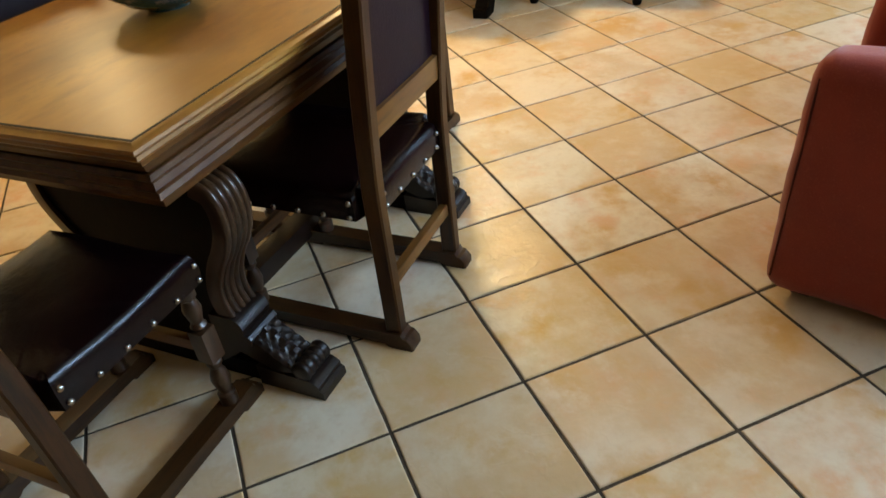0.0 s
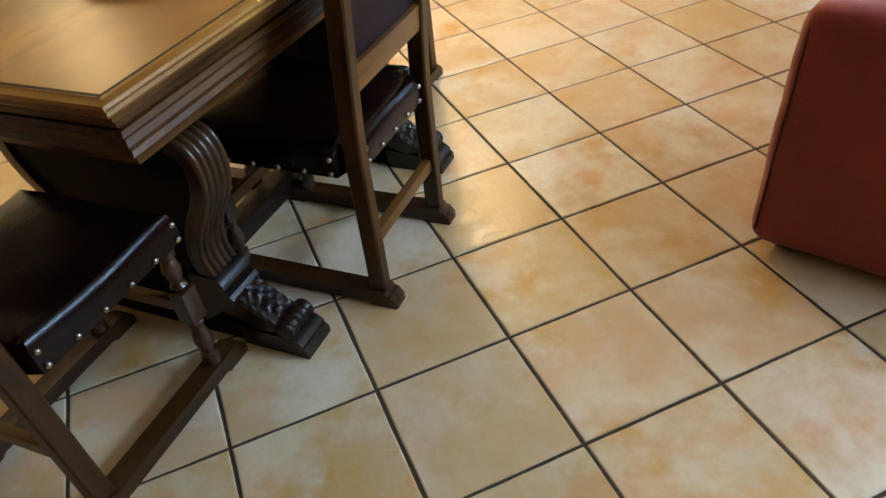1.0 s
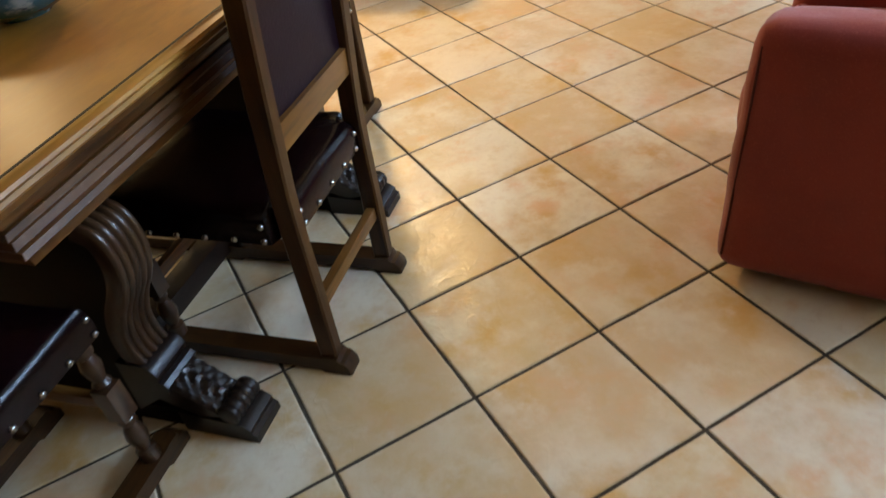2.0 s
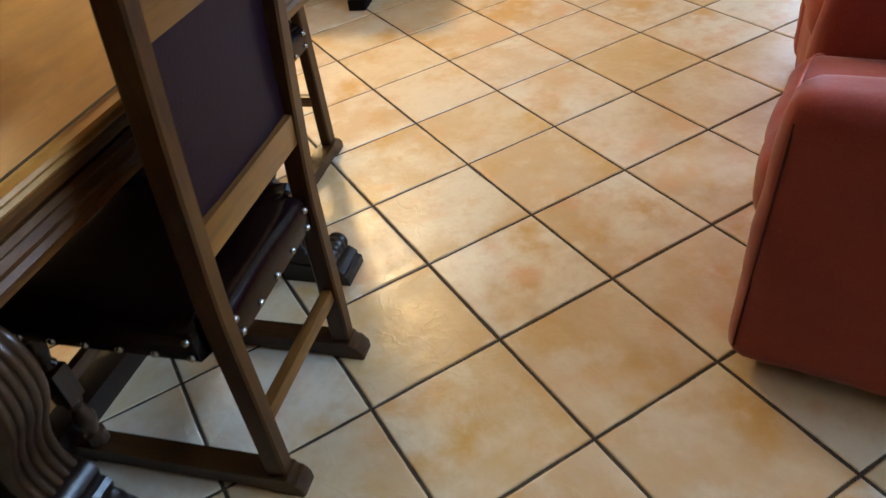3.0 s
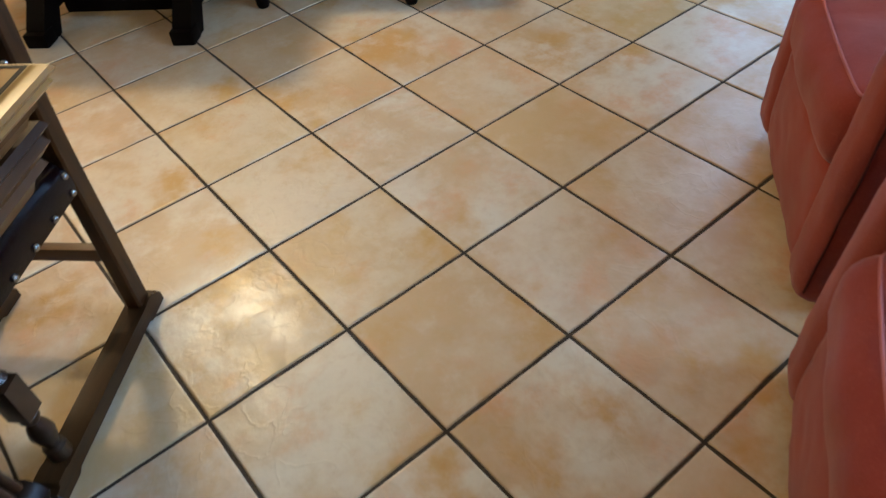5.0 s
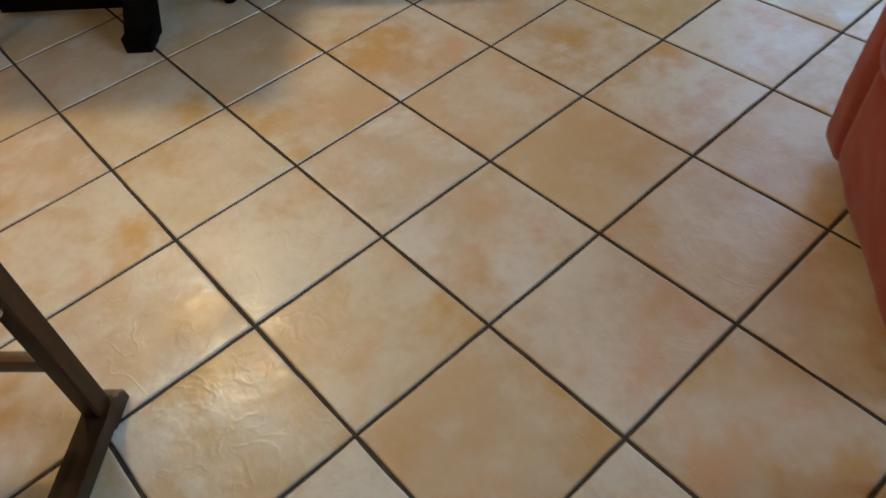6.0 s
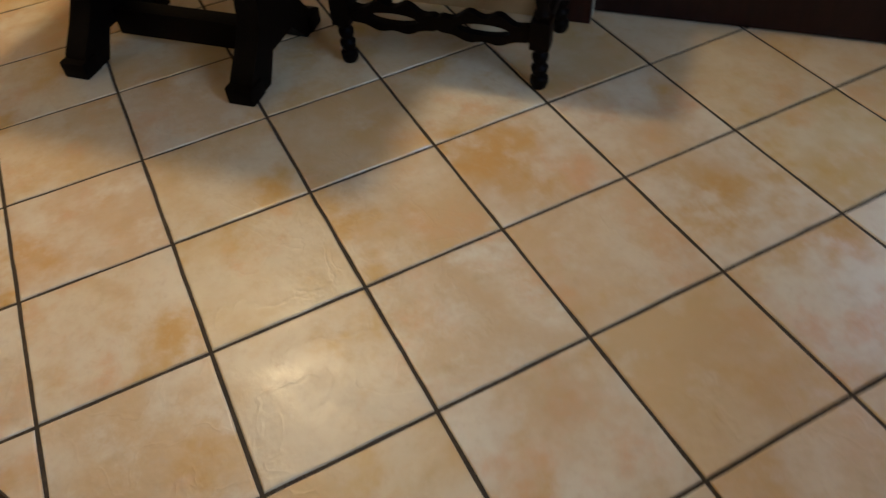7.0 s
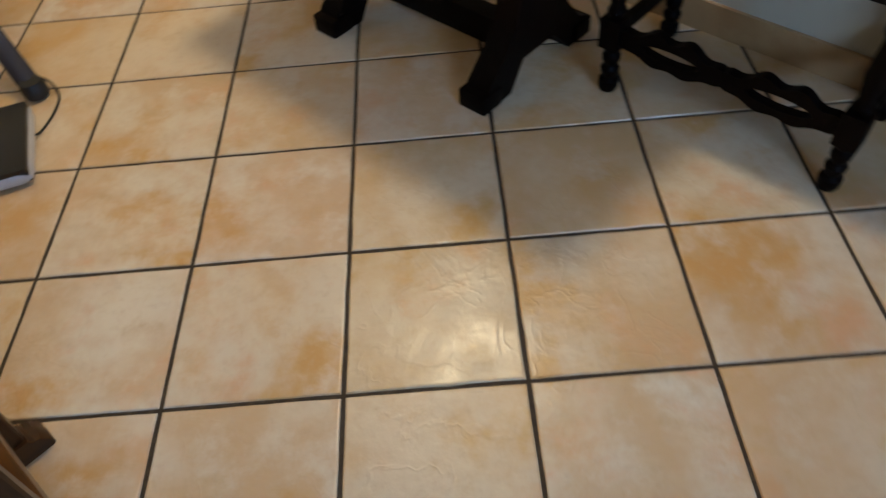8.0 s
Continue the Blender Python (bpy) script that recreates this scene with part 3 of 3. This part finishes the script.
def armchair(m, label):
    """Origin at the front corner; x along the front, y backwards."""
    a = thing("armchair", m, label, "armchair", "red armchairs")

    def flare(co):
        return Vector((co.x, co.y + (0.63 - co.z) * -0.05 + 0.0, co.z))

    part("base", pillow(0.10, AW - 0.10, 0.004, 0.74, 0.03, 0.31, 0.03, 20, 0.010, folds=0.006), CLOTH, a)
    for x0, x1 in ((0.0, 0.13), (AW - 0.13, AW)):
        arm = part("arm", pillow(x0, x1, 0.02, 0.80, 0.028, 0.630, 0.045, 22, 0.008, flare, 0.004), CLOTH, a)
        for xs, top in ((x0 + 0.009, 0.585),) if x0 < 0.1 else ((x1 - 0.009, 0.585),):
            # a thin dark tube draws the shaded groove of the seam
            seam = [flare(Vector((xs + 0.002 * math.sin(40 * z), 0.037, z))) for z in (0.07, 0.14, 0.2, 0.26, 0.32, 0.38, 0.44, 0.5, top)]
            part("seam", tube(seam, 0.0026), SEAM, arm, "stitched seam with its groove shade in the colour")
    cushion = part("seat_cushion", pillow(0.10, AW - 0.10, -0.012, 0.60, 0.285, 0.452, 0.055, 26, 0.016, folds=0.0035), CLOTH, a)
    pts = smooth_path([(0.130, 0.50, 0.448), (0.126, 0.07, 0.446), (0.132, 0.030, 0.446), (0.158, 0.016, 0.446), (AW / 2, 0.008, 0.451), (AW - 0.158, 0.016, 0.446), (AW - 0.132, 0.030, 0.446), (AW - 0.126, 0.07, 0.446), (AW - 0.130, 0.50, 0.448)], 6)
    part("piping", tube(pts, 0.0030), PIPING, cushion, "paler piping round the cushion")
    part("backrest", pillow(0.05, AW - 0.05, 0.62, 0.86, 0.20, 1.00, 0.08, 20, 0.02, lambda c: Vector((c.x, c.y + (c.z - 0.3) * 0.18, c.z)), 0.006), CLOTH, a)
    for x in (0.075, AW - 0.075):
        for y in (0.075, 0.72):
            part("foot", lathe([(0.026, 0.0), (0.032, 0.006), (0.034, 0.03), (0.034, 0.07)], 4, m=Matrix.Translation((x, y, 0)) @ pose(0, 0, 0, 0, 0, 45)), WALNUT, a, "short dark wooden foot")
    return a


def stand_armchair(x, y, angle, label):
    """x, y: the front corner nearer the table's head; angle: of the front line."""
    e = Vector((math.cos(radians(angle)), math.sin(radians(angle))))
    return armchair(pose(x + AW * e.x, y + AW * e.y, 0, 0, 0, angle + 180), label)


stand_armchair(0.322, 0.308, 31, "armchair in a loose rust-red cotton cover")
stand_armchair(1.017, 0.716, 39, "second rust-red covered armchair beside the first")

# ---------------------------------------------------------------- side table by the wall


def side_table():
    t = thing("side_table", room(2.58, 1.76, 0), "dark walnut side table on two trestle ends", "table")
    part("tabletop", block(-0.27, 0.30, -0.42, 0.42, 0.72, 0.755, 0.008), DEEP_WALNUT, t)
    part("apron", block(-0.20, 0.22, -0.36, 0.36, 0.63, 0.72, 0.006), DEEP_WALNUT, t)
    for y in (-0.270, 0.262):
        W = 0.034
        core = [(-0.20, 0.0), (-0.11, 0.0), (-0.06, 0.075), (0.06, 0.075), (0.13, 0.0), (0.22, 0.0), (0.222, 0.03), (0.205, 0.055), (0.17, 0.07), (0.13, 0.12), (0.09, 0.17), (0.075, 0.24), (0.10, 0.32),
                (0.11, 0.40), (0.075, 0.50), (0.09, 0.63), (-0.09, 0.63), (-0.075, 0.50), (-0.11, 0.40), (-0.10, 0.32), (-0.075, 0.24), (-0.09, 0.17), (-0.13, 0.12), (-0.165, 0.085), (-0.19, 0.06), (-0.205, 0.03)]
        sup = part("trestle", loft([[(x, y + q, z) for x, z in core] for q in (-W, W)]), DEEP_WALNUT, t)
        for s in (-1, 1):
            part("foot_block", block(s * 0.185 - 0.035, s * 0.185 + 0.035, y - W - 0.006, y + W + 0.006, 0.0, 0.05, 0.008), DEEP_WALNUT, sup)
    part("stretcher", block(-0.028, 0.028, -0.236, 0.228, 0.036, 0.118, 0.006), DEEP_WALNUT, t)
    return t


side_table()


# ---------------------------------------------------------------- hall chair by the wall


def hall_chair():
    c = thing("hall_chair", room(2.63, 1.010, 0), "dark carved hall chair with turned legs and pierced stretcher", "chair")
    HY = 0.272
    prof = [(0.019, 0.0), (0.024, 0.012), (0.024, 0.03), (0.016, 0.038), (0.021, 0.05), (0.023, 0.062), (0.016, 0.074), (0.021, 0.086), (0.022, 0.098), (0.016, 0.108), (0.020, 0.116), (0.020, 0.122)]
    for x, top in ((0.0, 0.43), (0.28, 0.43)):
        for s in (-1, 1):
            bm = lathe(prof, 14, m=Matrix.Translation((x, s * HY, 0)))
            box(bm, x - 0.026, x + 0.026, s * HY - 0.026, s * HY + 0.026, 0.122, 0.20, 0.005)
            lathe([(0.016, 0.20), (0.022, 0.215), (0.016, 0.23), (0.024, 0.28), (0.018, 0.36), (0.024, 0.37), (0.024, top)], 14, bm, Matrix.Translation((x, s * HY, 0)))
            part("leg", bm, DEEP_WALNUT, c)
    # wavy stretcher with two eyes
    n, T = 48, 0.012
    y0, y1 = -HY + 0.024, HY - 0.024

    def edge(f):
        return 0.165 + 0.030 * abs(math.sin(2 * math.pi * f)) ** 0.7 + 0.008 * math.cos(12 * math.pi * f), 0.142 - 0.026 * abs(math.sin(2 * math.pi * f)) ** 0.7 - 0.004 * math.cos(12 * math.pi * f)

    def eye(f):
        g = (f % 0.5) * 2
        k = max(0.0, 1 - ((g - 0.5) / 0.28) ** 2) ** 0.5
        return 0.154 + 0.016 * k, 0.154 - 0.016 * k
    bm = bmesh.new()
    for lo, hi in ((lambda f: eye(f)[0], lambda f: edge(f)[0]), (lambda f: edge(f)[1], lambda f: eye(f)[1])):
        rings = [[(-T, y0 + (y1 - y0) * k / n, lo(k / n)), (T, y0 + (y1 - y0) * k / n, lo(k / n)), (T, y0 + (y1 - y0) * k / n, hi(k / n)), (-T, y0 + (y1 - y0) * k / n, hi(k / n))] for k in range(n + 1)]
        loft(rings, bm=bm)
    part("pierced_stretcher", bm, DEEP_WALNUT, c, "wavy carved stretcher with two pierced eyes", smooth=False)
    for s in (-1, 1):
        part("stretcher", block(0.026, 0.254, s * HY - 0.012, s * HY + 0.012, 0.145, 0.175, 0.004), DEEP_WALNUT, c)
    part("seat", block(-0.04, 0.30, -HY - 0.03, HY + 0.03, 0.43, 0.465, 0.012), DEEP_WALNUT, c)
    # unseen back, its height raised to block lamp light from the floor nearby
    part("backrest", block(0.272, 0.300, -HY - 0.02, HY + 0.02, 0.465, 1.25, 0.012), DEEP_WALNUT, c)
    return c


hall_chair()

# ---------------------------------------------------------------- appliance, folding stand and cable on the floor
ob = thing("floor_appliance", pose(-0.609, 2.690, 0, 0, 0, 18), "flat black appliance with a rounded silver rim on the floor", "appliance")
part("rim", pillow(-0.16, 0.16, -0.15, 0.13, 0.004, 0.044, 0.018, 8), SILVER, ob, "rounded silver rim")
part("top_panel", block(-0.154, 0.154, -0.145, 0.125, 0.012, 0.050, 0.006), BLACK, ob, "glossy black panel")
for x in (-0.12, 0.12):
    for y in (-0.11, 0.09):
        part("foot", lathe([(0.012, 0.0), (0.012, 0.010)], 10, m=Matrix.Translation((x, y, 0))), RUBBER, ob)
ob = thing("tripod_stand", pose(-0.552, 2.962, 0), "dark folding stand with a rubber tipped leg", "stand")
part("leg", tube([(0.03, -0.02, 0.018), (-0.12, 0.16, 0.16), (-0.34, 0.42, 0.40)], 0.028, 12), NAVY, ob)
part("rubber_foot", lathe([(0.022, 0.0), (0.032, 0.008), (0.034, 0.03), (0.028, 0.05)], 14, m=Matrix.Translation((0.035, -0.025, 0))), RUBBER, ob)
part("leg", tube([(-0.60, 0.30, 0.012), (-0.46, 0.38, 0.2), (-0.34, 0.42, 0.40)], 0.018, 12), NAVY, ob)
part("leg", tube([(-0.40, 0.78, 0.012), (-0.37, 0.60, 0.2), (-0.34, 0.42, 0.40)], 0.018, 12), NAVY, ob)
pts = smooth_path([(-0.53, 2.99, 0.03), (-0.49, 2.975, 0.012), (-0.455, 2.92, 0.006), (-0.450, 2.85, 0.005), (-0.462, 2.78, 0.006), (-0.468, 2.755, 0.02)], 6)
ob = link("cable", tube(pts, 0.003), RUBBER)
tagged(ob, "thin dark cable looped on the tiles", "cable")

# ---------------------------------------------------------------- tiled floor
PITCH, JOINT = 0.33, 0.0078
floor = link("floor", block(WALL_U0 - 0.25, WALL_U + 0.25, WALL_V0 - 0.25, WALL_V1 + 0.25, -0.15, -0.0035, 0), GROUT, smooth=False)
floor.matrix_world = room(0, 0, 0)
tagged(floor, "glazed ochre and peach floor tiles with dark joints", "floor", kind="structure")


def tile_rings(cx, cy):
    h = (PITCH - JOINT) / 2
    return [[(cx + a * q, cy + b * q, z) for a, b in ((-1, -1), (1, -1), (1, 1), (-1, 1))] for q, z in ((h, -0.010), (h, -0.0030), (h - 0.0018, -0.0006), (h - 0.005, 0.0))]


def worn_tile():
    """A tile whose edges wander by a millimetre."""
    h, n = (PITCH - JOINT) / 2, 7
    outline = []
    for k, (a, b) in enumerate(((-1, -1), (1, -1), (1, 1), (-1, 1))):
        c, d = ((1, -1), (1, 1), (-1, 1), (-1, -1))[k]
        for i in range(n):
            f = i / n
            off = random.uniform(-0.0011, 0.0007)
            x, y = a + (c - a) * f, b + (d - b) * f
            outline.append((x * h + (off * a if a == c else 0), y * h + (off * b if b == d else 0)))
    bm = loft([[(x * q, y * q, z) for x, y in outline] for q, z in ((1.0, -0.010), (1.0, -0.0030), (1 - 0.0018 / h, -0.0006), (1 - 0.005 / h, 0.0))])
    bmesh.ops.recalc_face_normals(bm, faces=bm.faces)
    me = bpy.data.meshes.new("tile")
    bm.to_mesh(me)
    bm.free()
    me.materials.append(TILE)
    return me


TILE_MESHES = [worn_tile() for _ in range(6)]
grid_to_floor = room(0, 0, 0).inverted()
rest = bmesh.new()
M = 0.32


def inside(x, y, m):
    u, v = (x + y) / 2 ** 0.5, (y - x) / 2 ** 0.5
    return WALL_U0 - m < u < WALL_U + m and WALL_V0 - m < v < WALL_V1 + m


for i in range(-24, 18):
    for j in range(-20, 24):
        x, y = (i + 0.5) * PITCH, (j + 0.5) * PITCH
        if not inside(x, y, M):
            continue
        if -6 <= i <= 8 and -4 <= j <= 13 and inside(x, y, -0.15):
            ob = new("tile", random.choice(TILE_MESHES))
            ob.parent = floor
            tilt = [random.uniform(-0.05, 0.05) for _ in range(2)]
            ob.matrix_basis = grid_to_floor @ pose(x, y, random.uniform(-0.0004, 0.0), tilt[0], tilt[1], 90 * random.randrange(4))
        else:
            loft(tile_rings(x, y), bm=rest)
for way, far in (((1, 1, 0), WALL_U + 0.1), ((-1, -1, 0), 0.1 - WALL_U0), ((-1, 1, 0), WALL_V1 + 0.1), ((1, -1, 0), 0.1 - WALL_V0)):
    bmesh.ops.bisect_plane(rest, geom=rest.verts[:] + rest.edges[:] + rest.faces[:], plane_co=Vector(way).normalized() * far, plane_no=way, clear_outer=True)
ob = part("outer_tiles", rest, TILE, floor)
ob.matrix_basis = grid_to_floor
ob["kind"] = "stuff"
